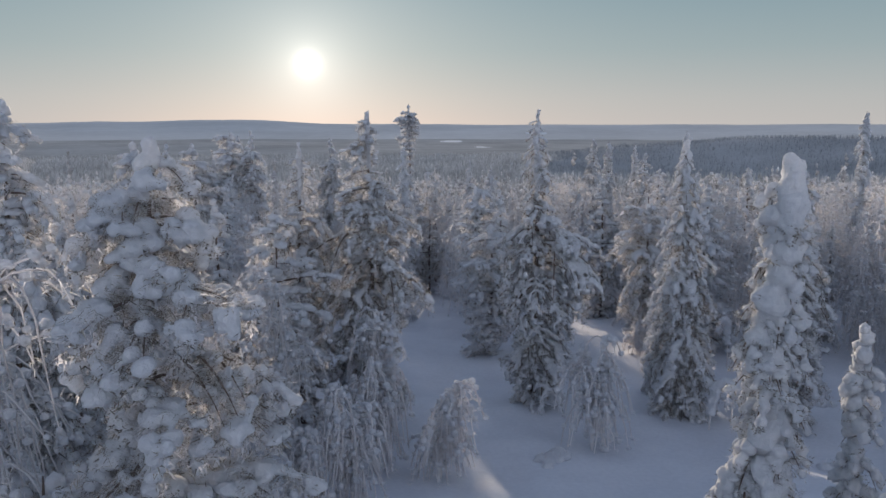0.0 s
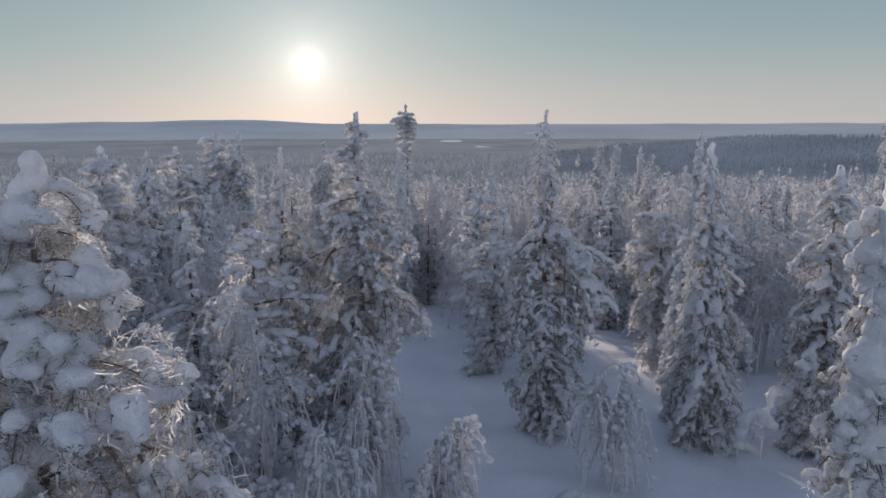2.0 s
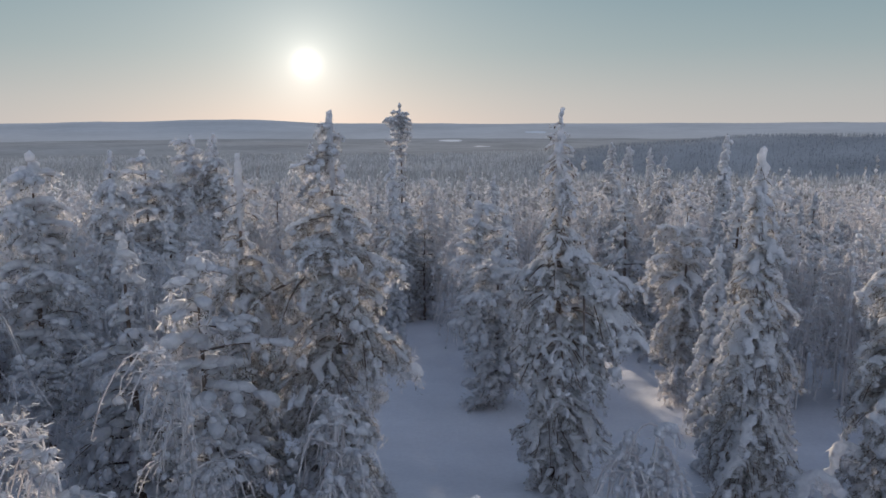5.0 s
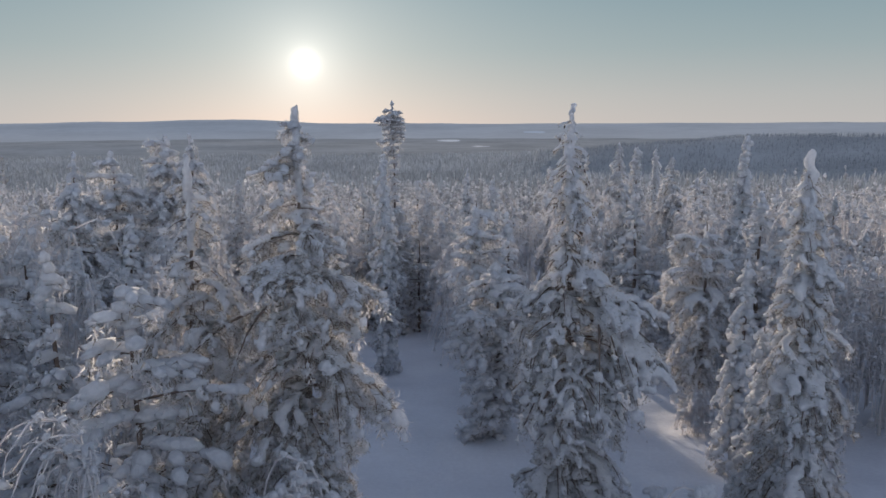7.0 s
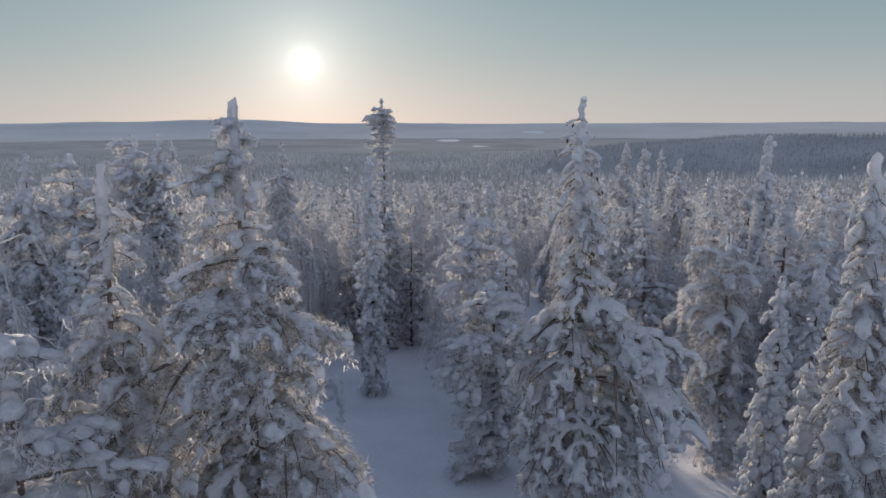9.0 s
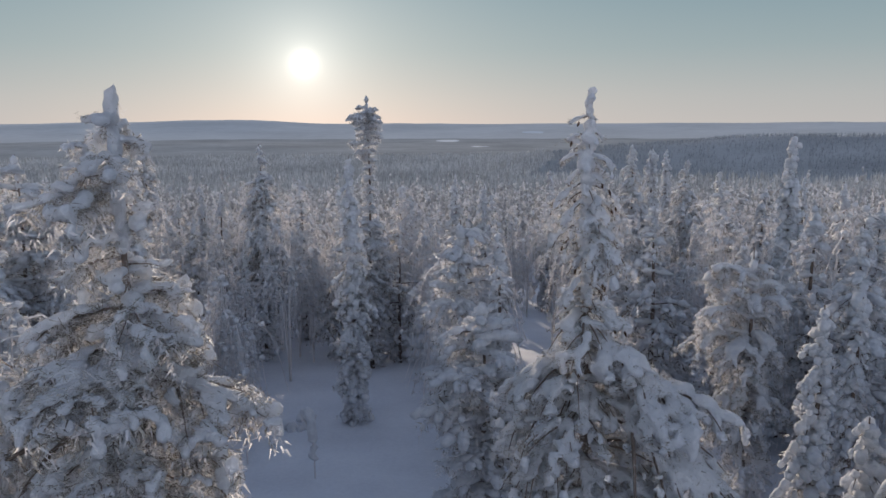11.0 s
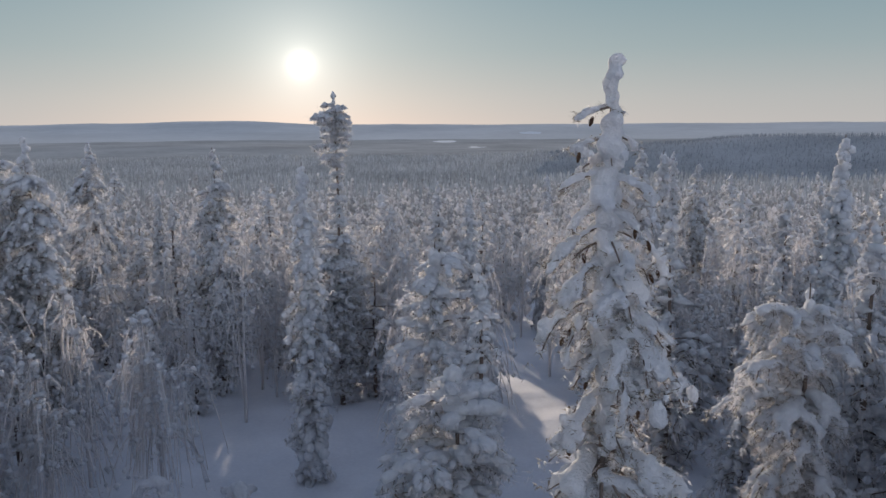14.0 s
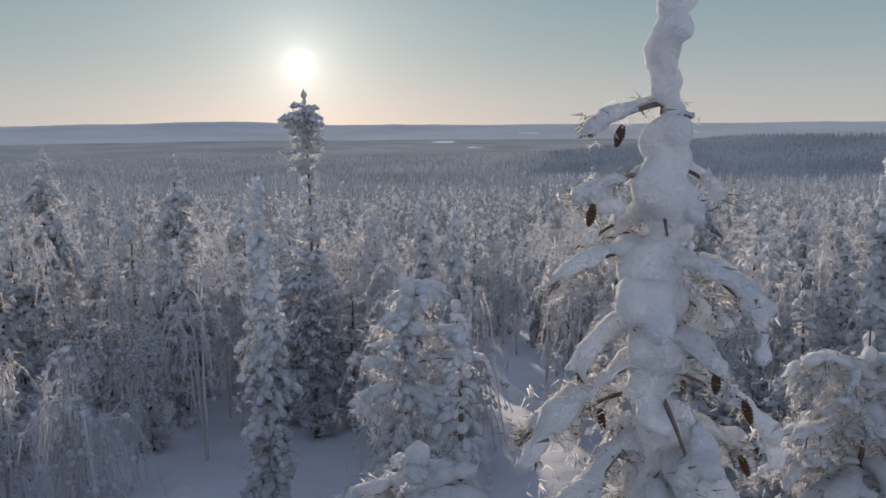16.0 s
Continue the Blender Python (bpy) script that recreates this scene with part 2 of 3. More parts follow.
class Pile:
    """Collects pieces of one mesh."""

    def __init__(self):
        self.v, self.f, self.n = [], [], 0

    def add(self, v, f):
        self.v.append(np.asarray(v))
        self.f.extend((np.asarray(f) + self.n).tolist())
        self.n += len(v)

    def lump(self, at, size, level, rng, flat=(1, 1, 0.75), tilt=0.0, turn=None):
        v, f = LUMPS[level][rng.integers(7)]
        v = v * (np.array(flat) * size)
        a = rng.uniform(0, 6.283) if turn is None else turn
        if tilt:
            c, s = math.cos(tilt), math.sin(tilt)
            v = np.stack([v[:, 0] * c + v[:, 2] * s, v[:, 1], -v[:, 0] * s + v[:, 2] * c], 1)
        c, s = math.cos(a), math.sin(a)
        v = np.stack([v[:, 0] * c - v[:, 1] * s, v[:, 0] * s + v[:, 1] * c, v[:, 2]], 1)
        self.add(v + np.asarray(at), f)

    def tube(self, pts, radii, sides=5):
        pts = np.asarray(pts, float)
        rings = []
        for i, p in enumerate(pts):
            d = pts[min(i + 1, len(pts) - 1)] - pts[max(i - 1, 0)]
            d = d / (np.linalg.norm(d) + 1e-9)
            u = np.cross(d, (0.3, 0.9, 0.2))
            u /= np.linalg.norm(u) + 1e-9
            w = np.cross(d, u)
            a = np.arange(sides) * 2 * math.pi / sides
            rings.append(p + radii[i] * (np.cos(a)[:, None] * u + np.sin(a)[:, None] * w))
        f = []
        for i in range(len(pts) - 1):
            for k in range(sides):
                a, b = i * sides + k, i * sides + (k + 1) % sides
                f.append((a, b, b + sides))
                f.append((a, b + sides, a + sides))
        self.add(np.concatenate(rings), f)

    def tuft(self, at, size, rng, blades=6, droop=0.5, wide=0.09):
        """A handful of narrow blades."""
        n = blades
        d = rng.normal(size=(n, 3))
        d[:, 2] = d[:, 2] * 0.5 - droop
        d /= np.linalg.norm(d, axis=1)[:, None]
        side = np.cross(d, rng.normal(size=(n, 3)))
        side /= np.linalg.norm(side, axis=1)[:, None] + 1e-9
        ln = size * rng.uniform(0.6, 1.3, n)[:, None]
        base = np.asarray(at) + rng.normal(size=(n, 3)) * size * 0.3
        v = np.concatenate([base - side * ln * wide, base + side * ln * wide, base + d * ln])
        k = np.arange(n)
        self.add(v, np.stack([k, k + n, k + 2 * n], 1))

    def object(self, name, mat, parent, label="", stuff=False):
        if not self.v:
            return None
        ob = mesh_object(name, np.concatenate(self.v).tolist(), self.f, mat, parent, True, label)
        return tagged(ob, kind="stuff") if stuff else ob


MELT = []          # snow lumps that grow into one skin


def melted(pile, name, parent, voxel, label=""):
    ob = pile.object(name, SNOW, parent, label)
    if ob:
        mod = ob.modifiers.new("skin", "REMESH")
        mod.mode, mod.voxel_size = "VOXEL", voxel
        MELT.append(ob)
    return ob


LATTICE = np.random.default_rng(3).uniform(-1, 1, (32, 32, 32))


def grain(p):
    """Smooth noise at an array of places."""
    i = np.floor(p).astype(int)
    f = p - i
    f = f * f * (3 - 2 * f)
    out = np.zeros(len(p))
    for dx, dy, dz in itertools.product((0, 1), repeat=3):
        w = (f[:, 0] if dx else 1 - f[:, 0]) * (f[:, 1] if dy else 1 - f[:, 1]) * (f[:, 2] if dz else 1 - f[:, 2])
        out += w * LATTICE[(i[:, 0] + dx) % 32, (i[:, 1] + dy) % 32, (i[:, 2] + dz) % 32]
    return out


def roughen(me, coarse, fine):
    """Push a skin of snow in and out, so that it clumps and crusts."""
    n = len(me.vertices)
    co, no = np.empty(n * 3), np.empty(n * 3)
    me.vertices.foreach_get("co", co)
    me.vertices.foreach_get("normal", no)
    co, no = co.reshape(-1, 3), no.reshape(-1, 3)
    d = coarse * grain(co * 5.5 + 3.3) + fine * grain(co * 19 + 11.7)
    me.vertices.foreach_set("co", (co + no * d[:, None]).ravel())
    me.update()


def melt_all():
    """Turn the marked lumps into single skins."""
    deps = bpy.context.evaluated_depsgraph_get()
    skins = [bpy.data.meshes.new_from_object(ob.evaluated_get(deps)) for ob in MELT]
    for ob, me in zip(MELT, skins):
        step = ob.modifiers["skin"].voxel_size
        roughen(me, 0.034, 0.016 if step > 0.04 else 0.011)
        ob.modifiers.clear()
        old, ob.data = ob.data, me
        bpy.data.meshes.remove(old)
        me.polygons.foreach_set("use_smooth", [True] * len(me.polygons))
    MELT.clear()


LITE = [False]     # thinner limbs for trees that stand further off


def branch_line(root, az, length, rise, sag, n=7):
    """Points along a limb: it leaves at the slope rise and sags towards its tip."""
    s = np.linspace(0, 1, n)
    x = s * length
    z = rise * x - sag * length * s ** 2.2
    return np.asarray(root) + np.stack([x * math.cos(az), x * math.sin(az), z], 1)


def grow_bough(rng, rt, az, ln, rise, sg, lump, limbs, green, white, rime, *, level=1, forks=2.0, hang=1.0, cover=0.85, tufts=1.0, frost=1.0,
               flat=(1.3, 0.9, 0.65), tuft=0.13, close=0.75, knob=0.0, loose=0.3, specks=1.0):
    """One bough: a limb with side shoots, sleeves of snow on top, needles and frosted twigs below."""
    tuft = tuft * min(1.0, 0.45 + 0.5 * ln)
    if LITE[0]:
        tufts, frost = 0.55 * tufts, 1.25 * frost
    blades, wide = (5, 0.07) if LITE[0] else (11, 0.036)
    lines = [(branch_line(rt, az, ln, rise, sg, 8), az, sg, 1.0)]
    for j in range(rng.poisson(forks * ln)):
        s = rng.uniform(0.25, 0.85)
        p = lines[0][0][int(s * 7)]
        a2 = az + rng.choice((-1, 1)) * rng.uniform(0.5, 1.1)
        l2 = ln * (1 - s) * 0.8 + 0.12
        lines.append((branch_line(p, a2, l2, rise * 0.5 - sg * s, sg * rng.uniform(0.7, 1.5), 5), a2, sg, 0.75))
    for pts, a, sag, w in lines:
        total = float(np.linalg.norm(np.diff(pts, axis=0), axis=1).sum())
        lp = pts[::3] if LITE[0] else pts
        limbs.tube(lp, np.linspace(0.008 + 0.016 * total, 0.005, len(lp)), 3 if LITE[0] else 4)
        steps = max(2, int(total / (lump * close)))
        pad = rng.uniform(0.8, 1.2)
        for j in range(steps):
            s = (j + rng.uniform(0.3, 1.0)) / steps
            i = min(len(pts) - 2, int(s * (len(pts) - 1)))
            f = s * (len(pts) - 1) - i
            p = pts[i] * (1 - f) + pts[i + 1] * f
            d = pts[i + 1] - pts[i]
            slope = -d[2] / (math.hypot(d[0], d[1]) + 1e-6)
            size = lump * w * pad * (rng.uniform(0.6, 1.2) if loose < 0.4 else rng.uniform(0.45, 1.45)) * (1.0 if s < 0.8 else 0.85)
            side = rng.normal(0, loose * lump)
            q = p + np.array([-math.sin(a) * side, math.cos(a) * side, size * 0.35])
            if rng.random() < cover:
                white.lump(q, size, level, rng, flat, math.atan(slope) * 0.9, a)
                if not LITE[0]:
                    # needle tips that poke through the snow
                    for _ in range(rng.poisson(specks)):
                        d2 = rng.normal(size=3)
                        d2 /= np.linalg.norm(d2)
                        green.tuft(q + d2 * np.array([0.95, 0.95, 0.65]) * size, 0.05 + 0.25 * size, rng, 5, 0.1, 0.12)
            for _ in range(rng.poisson(tufts * min(1.0, 1.6 * ln))):
                green.tuft(p + rng.normal(0, lump * 0.62, 3) - np.array([0, 0, size * 0.25]), tuft * rng.uniform(0.7, 1.3), rng, blades, 0.5, wide)
            for _ in range(rng.poisson(frost)):
                rime.tuft(p + rng.normal(0, lump * 0.6, 3) - np.array([0, 0, size * 0.3]), tuft * rng.uniform(0.8, 1.4), rng, blades, 0.3, wide)
        if knob and total > 0.25:
            for j in range(rng.integers(1, 4)):
                q, size = pts[-1] + rng.normal(0, 0.5 * lump, 3) * np.array([1, 1, 0.7]), knob * lump * w * rng.uniform(0.7, 1.25)
                white.lump(q, size, level, rng, (1.0, 0.95, 0.9), 0.0, a)
                for _ in range(rng.poisson(2 * specks)):
                    d2 = rng.normal(size=3)
                    d2 /= np.linalg.norm(d2)
                    green.tuft(q + d2 * size * 0.92, 0.05 + 0.25 * size, rng, 5, 0.1, 0.12)
        for j in range(rng.poisson(hang * total * 5 * w * min(1.0, ln))):
            p = pts[rng.integers(1, len(pts))]
            drop = rng.uniform(0.12, 0.42) * (0.6 + 0.4 * min(1.5, ln))
            q = p + rng.normal(0, 0.07, 3)
            e = q + np.array([rng.normal(0, 0.08), rng.normal(0, 0.08), -drop])
            for g in (0.25, 0.6, 0.95):
                (rime if rng.random() < 0.7 else green).tuft(q + (e - q) * g, tuft * rng.uniform(0.8, 1.3), rng, 4, 1.4)
            if rng.random() < 0.5:
                white.lump(q + (e - q) * rng.uniform(0.2, 0.7), drop * 0.28, min(level, 1), rng, (0.75, 0.75, 1.35), 0, a)


def make_tree(name, seed, height, reach, *, hero=False, whorl=0.34, per=5, rise=0.15, sag=0.45, lump=0.2, bare=0.035, lean=0.0, trunk_r=0.13, gaps=0.12,
              uneven=0.3, leader=0.14, lead_len=1.2, voxel=0.045, label="", cones=0, detail=1, open_top=0.0, low=None, boughs=(), sleeve=None, hole=-0.52, **more):
    """A snow-laden conifer. reach(d): the crown's radius d metres below the tip. hero: every bough is a part with its own skin of snow."""
    rng = np.random.default_rng(seed)
    root = new(name)
    wood, limbs, green, white, rime = Pile(), Pile(), Pile(), Pile(), Pile()
    hs = np.linspace(0, 1, 12)
    ph = rng.uniform(0, 6.28)
    axis = lambda h: np.array([lean * height * h * h + 0.07 * math.sin(ph + 7 * h) * h, 0.07 * math.cos(ph + 6 * h) * h, height * h])
    wood.tube([axis(h) - np.array([0, 0, 0.3 if h == 0 else 0]) for h in hs], [trunk_r * (1 - h) + 0.014 for h in hs], 8)
    wood.object("trunk", BARK, root)
    level = 2 if hero else detail
    z = bare * height
    crown = max(0.12, 2.2 * leader) if not boughs else max(b[0] for b in boughs) + 0.1
    todo = [(height - b[0], b[1:]) for b in boughs]
    while z < height - crown or todo:
        given = None
        if z >= height - crown:
            z, given = todo.pop()
        dep = height - z
        r0 = reach(dep)
        k = 1 if given else max(3, int(round(per * min(1.0, 0.55 + 0.5 * r0))))
        a0 = rng.uniform(0, 6.28)
        sector = rng.uniform(0, 6.28)
        for i in range(k):
            if not given and rng.random() < (max(gaps, 0.22) if dep < open_top else gaps):
                continue
            az = a0 + 6.283 * i / k + rng.normal(0, 0.3)
            if not given and grain(np.array([[1.3 * math.cos(az) + seed, 1.3 * math.sin(az), 0.75 * z]]))[0] < hole:
                continue
            ln = max(0.1, r0 * rng.uniform(1 - uneven * 1.3, 1 + uneven) * (1 + 0.15 * math.cos(az - sector) + 0.16 * math.cos(az - ph) + 0.12 * math.cos(2 * az + z)))
            rt = axis(z / height) + np.array([0, 0, rng.normal(0, whorl * 0.35)])
            sg = sag * rng.uniform(0.55, 1.45)
            if hero:
                limbs, green, white, rime = Pile(), Pile(), Pile(), Pile()
            fine = dict(more)
            lm = lump * min(1.0, 0.7 + 0.35 * r0)
            up = rise * rng.uniform(0.4, 1.6)
            if low and dep > low[0]:
                lm, sg, fine["cover"] = low[1] * rng.uniform(0.8, 1.2), low[2] * rng.uniform(0.5, 1.5), low[3]
                ln *= rng.uniform(0.6, 1.2)
            if given:
                turn, ln, up, sg, lm = given
                az, rt = radians(turn), axis(z / height)
            grow_bough(rng, rt, az, ln, up, sg, lm, limbs, green, white, rime, level=level, **fine)
            if hero:
                b = limbs.object("bough", BARK, root)
                pad = melted(white, "snow_pad", b, voxel if dep > 3.2 or not cones else voxel * 0.4, "thick rounded snow")
                if pad:
                    tagged(pad, kind="stuff")
                green.object("needle_spray", NEEDLE, b, "", True)
                rime.object("frosted_spray", FROST, b, "", True)
                if cones and dep < 4.2 and rng.random() < 0.5:
                    for _ in range(rng.integers(1, 3)):
                        tip = branch_line(rt, az, ln, up, sg, 8)[rng.integers(5, 8)]
                        c = new("cone", CONE_MESH)
                        c.parent = b
                        c.matrix_basis = Matrix.Translation(tip + rng.normal(0, 0.025, 3) - np.array([0, 0, 0.03])) @ pose(0, 0, 0, rng.uniform(-25, 25), rng.uniform(-25, 25), 0) @ Matrix.Scale(0.8, 4)
        if not given:
            z += whorl * rng.uniform(0.7, 1.3) * (0.75 + 0.25 * min(1, r0))
    if hero:
        white = Pile()
    zz = height - lead_len
    while sleeve and zz < height + 0.03:
        big = sleeve(height - zz) * rng.uniform(0.75, 1.15)
        white.lump(axis(zz / height) + rng.normal(0, 0.38 * big, 3) + np.array([0.1, -0.3, 0]) * big, big, level, rng, (0.95, 0.95, 1.1), 0.0, rng.uniform(0, 6))
        zz += 0.45 * big
    while zz < height - 0.6 * leader:
        big = leader * (1 + 0.06 * (height - zz)) * rng.uniform(0.6, 1.1)
        white.lump(axis(zz / height) + rng.normal(0, leader * 0.3, 3), big, level, rng, (0.9, 0.9, 1.15), 0.0, rng.uniform(0, 6))
        zz += leader * 0.75
    if hero:
        melted(white, "leader_snow", root, voxel * (0.4 if cones else 1), "snow packed round the leader")
    else:
        limbs.object("branchwork", BARK, root, "", True)
        green.object("needle_crown", NEEDLE, root, "dark green-brown needle sprays", True)
        white.object("snow_load", SNOW, root, "thick lumpy snow", True)
        rime.object("frost_crown", FROST, root, "twigs white with hoar frost", True)
    return tagged(root, label or "spruce thickly laden with lumpy snow", "tree")


def cone_mesh():
    """A hanging spruce cone with rings of scales."""
    p = Pile()
    rows = 7
    for i in range(rows):
        s = i / (rows - 1)
        r = 0.021 * (0.45 + 1.0 * math.sin(math.pi * (0.15 + 0.75 * s)))
        p.tube([(0, 0, -0.1 * s + 0.012), (0, 0, -0.1 * s), (0, 0, -0.1 * s - 0.012)], [r * 0.55, r, r * 0.5], 7)
    me = bpy.data.meshes.new("cone")
    me.from_pydata(np.concatenate(p.v).tolist(), [], p.f)
    me.materials.append(CONE)
    return me


CONE_MESH = cone_mesh()


def make_birch(name, seed, height, spread, strands=60, weep=0.6, stems=4, label="", detail=1, cord=1.0):
    """A birch under frost: arching stems and hanging white twigs. weep: how far the twigs hang, as a share of the height."""
    rng = np.random.default_rng(seed)
    root = new(name)
    wood, white, rime = Pile(), Pile(), Pile()
    for i in range(stems):
        az = rng.uniform(0, 6.283)
        hh = height * (1.0 if i == 0 else rng.uniform(0.5, 0.95))
        sp = spread * rng.uniform(0.15, 0.6)
        s = np.linspace(0, 1, 9)
        stem = np.stack([sp * s ** 1.6 * math.cos(az), sp * s ** 1.6 * math.sin(az), hh * np.sin(s * 1.45)], 1)
        stem[1:] += rng.normal(0, 0.03, (8, 3))
        stem[0, 2] = -0.2
        wood.tube(stem, np.linspace(0.012 + 0.006 * height, 0.010, 9), 5)
        if cord > 1.1:
            wood.object("stem", FROST, root)
            wood = Pile()
        for p in stem[3:]:
            white.lump(p + np.array([0, 0, 0.03]), rng.uniform(0.06, 0.14), detail, rng, (1.3, 0.8, 0.8), 0.3, az)
        for j in range(int(strands / stems * 1.5)):
            p = stem[rng.integers(3, 9)]
            a2 = az + rng.normal(0, 1.2)
            ln = spread * rng.uniform(0.1, 0.9)
            dr = min(p[2] * 0.95, height * weep * rng.uniform(0.25, 1.3))
            q = np.linspace(0, 1, 6)
            arc = p + np.stack([ln * q ** 0.7 * math.cos(a2), ln * q ** 0.7 * math.sin(a2), 0.4 * ln * np.sin(q * 2.2) - dr * q ** 1.8], 1)
            arc[1:] += np.cumsum(rng.normal(0, 0.035, (5, 3)), 0)
            rime.tube(arc, cord * np.linspace(0.026, 0.014, 6), 3 if cord < 1.1 else 5)
            for k in range(1, 6):
                rime.tuft(arc[k] + rng.normal(0, 0.05, 3), rng.uniform(0.11, 0.22), rng, 7, 0.7, 0.05)
                if rng.random() < (0.4 if cord < 1.1 else 0.8 - 0.1 * k):
                    white.lump(arc[k] + np.array([0, 0, 0.02]), rng.uniform(0.05, 0.13), detail, rng, (1.0, 0.8, 1.0) if cord < 1.1 else (1.15, 0.95, 1.1), 0.3 * (5 - k) / 5, a2)
    wood.object("stem", FROST, root, "", True)
    white.object("snow_load", SNOW, root, "snow caught on the bowed stems", True)
    rime.object("frost_crown", FROST, root, "hanging twigs white with hoar frost", True)
    return tagged(root, label or "young birch bowed down under frost and snow", "tree")


def make_bowed(name, seed, height, reach, label=""):
    """A thin sapling bent into a hook by a sleeve of snow."""
    rng = np.random.default_rng(seed)
    root = new(name)
    wood, white, rime = Pile(), Pile(), Pile()
    az = rng.uniform(0, 6.283)
    s = np.linspace(0, 1, 16)
    x = reach * (0.15 * s + 0.85 * s ** 2.5)
    z = height * np.sin(s * 2.25) ** 0.9
    line = np.stack([x * math.cos(az), x * math.sin(az), z], 1)
    line[0, 2] = -0.2
    wood.tube(line, np.linspace(0.035, 0.012, 16), 6)
    for i in range(2, 16):
        for k in range(2):
            p = line[i] + rng.normal(0, 0.04, 3) + np.array([0, 0, 0.05])
            white.lump(p, rng.uniform(0.11, 0.19), 2, rng, (1.2, 0.95, 0.9), 0.0, az)
        if i > 8:
            for k in range(4):
                rime.tuft(line[i] + rng.normal(0, 0.12, 3) - np.array([0, 0, 0.12]), 0.2, rng, 6, 0.9)
    wood.object("stem", FROST, root)
    melted(white, "snow_sleeve", root, 0.07, "thick sleeve of snow")
    rime.object("frost_crown", FROST, root, "", True)
    return tagged(root, label or "thin sapling bent into a hook by snow", "tree")


def make_hummock(seed, size):
    """A low plant buried under rounded snow."""
    rng = np.random.default_rng(seed)
    root = new("snow_hummock")
    white, rime = Pile(), Pile()
    for k in range(7):
        p = np.array([rng.normal(0, size * 0.45), rng.normal(0, size * 0.45), rng.uniform(0.0, 0.35) * size])
        white.lump(p, size * rng.uniform(0.3, 0.55), 2, rng, (1.1, 1.0, 0.8), 0.0, rng.uniform(0, 6))
        rime.tuft(p + np.array([0, 0, size * 0.25]), 0.16, rng, 5, -0.6)
    melted(white, "snow_cap", root, 0.06)
    rime.object("frosted_spray", FROST, root, "", True)
    return tagged(root, "low buried shrub under a rounded snow cap", "shrub")


def put(ob, x, y, turn=0.0, s=1.0, sink=0.05, group=""):
    m = pose(x, y, drift(x, y) - sink, 0, 0, turn)
    ob.matrix_basis = m @ Matrix.Scale(s, 4)
    if group:
        ob["group"] = group
    return ob


def ramp(*knots):
    xs, ys = [k[0] for k in knots], [k[1] for k in knots]
    return lambda h: float(np.interp(h, xs, ys))


TAKEN = []


def place(ob, x, y, turn=0.0, r=1.2):
    TAKEN.append((x, y, r))
    return put(ob, x, y, turn, 1.0)


def tall(x, y, top):
    """Tree height for a tip that stands top metres above the walk's level."""
    return EYE + top - drift(x, y) + 0.05


# ---- the trees that stand out ----
SLIM = ramp((0, 0.10), (1, 0.28), (3, 0.5), (6, 0.68), (9, 0.8), (12, 0.6))
BROAD = ramp((0, 0.10), (1, 0.4), (2, 0.75), (4, 1.2), (7, 1.5), (9, 1.4), (11, 0.8))
DROOPY = ramp((0, 0.10), (1, 0.3), (2.5, 0.6), (3.4, 1.3), (6, 1.6), (9, 1.3), (12, 0.7))
ROUND = ramp((0, 0.3), (0.6, 0.7), (2, 1.2), (4, 1.4), (6, 1.2), (9, 0.7), (12, 0.4))
STAR = ramp((0, 0.12), (0.5, 0.3), (0.75, 0.5), (0.95, 1.05), (1.4, 0.9), (1.8, 0.5), (2.5, 0.8), (3.0, 0.45), (3.6, 0.36), (6.6, 0.38), (7.4, 0.9), (9, 1.5), (12, 1.3), (15, 0.7))

# the heroes, close to the walk
def hero(kind, seed, x, y, top, reach, label, **more):
    return place(make_tree(kind, seed, tall(x, y, top), reach, hero=True, label=label, **more), x, y, 0, 1.4)


hero("pine", 11, -4.15, 10.6, -0.2, ramp((0, 0.25), (0.5, 0.5), (1, 0.68), (2, 0.98), (3.2, 1.15), (5, 1.15), (7, 1.05), (10, 0.6)),
     "pine with big rounded clumps of snow on its boughs", lump=0.14, whorl=0.36, per=7, sag=0.45, rise=0.2, gaps=0.24, uneven=0.55, leader=0.13, lead_len=0.5, voxel=0.048,
     flat=(1.05, 1.0, 0.85), forks=2.6, hang=1.6, tufts=4.6, frost=4.2, tuft=0.12, close=1.25, cover=0.46, knob=1.12, hole=-0.7, loose=0.55, specks=2.2)
hero("spruce", 12, 5.35, 12.0, -0.6, ramp((0, 0.2), (0.4, 0.26), (1.5, 0.34), (3, 0.44), (5, 0.6), (8, 0.7), (10, 0.7)),
     "narrow spruce column packed in thick lumpy snow", lump=0.12, whorl=0.24, per=7, sag=1.1, rise=0.1, gaps=0.12, uneven=0.3, leader=0.2, lead_len=8.0, voxel=0.046,
     sleeve=ramp((0, 0.17), (0.5, 0.21), (3, 0.22), (6, 0.26), (9, 0.28)), flat=(1.0, 1.0, 1.0), forks=1.0, hang=0.6, tufts=1.6, frost=1.0, tuft=0.10, close=1.0, cover=0.78, knob=0.6, hole=-1, specks=1.6, loose=0.6)
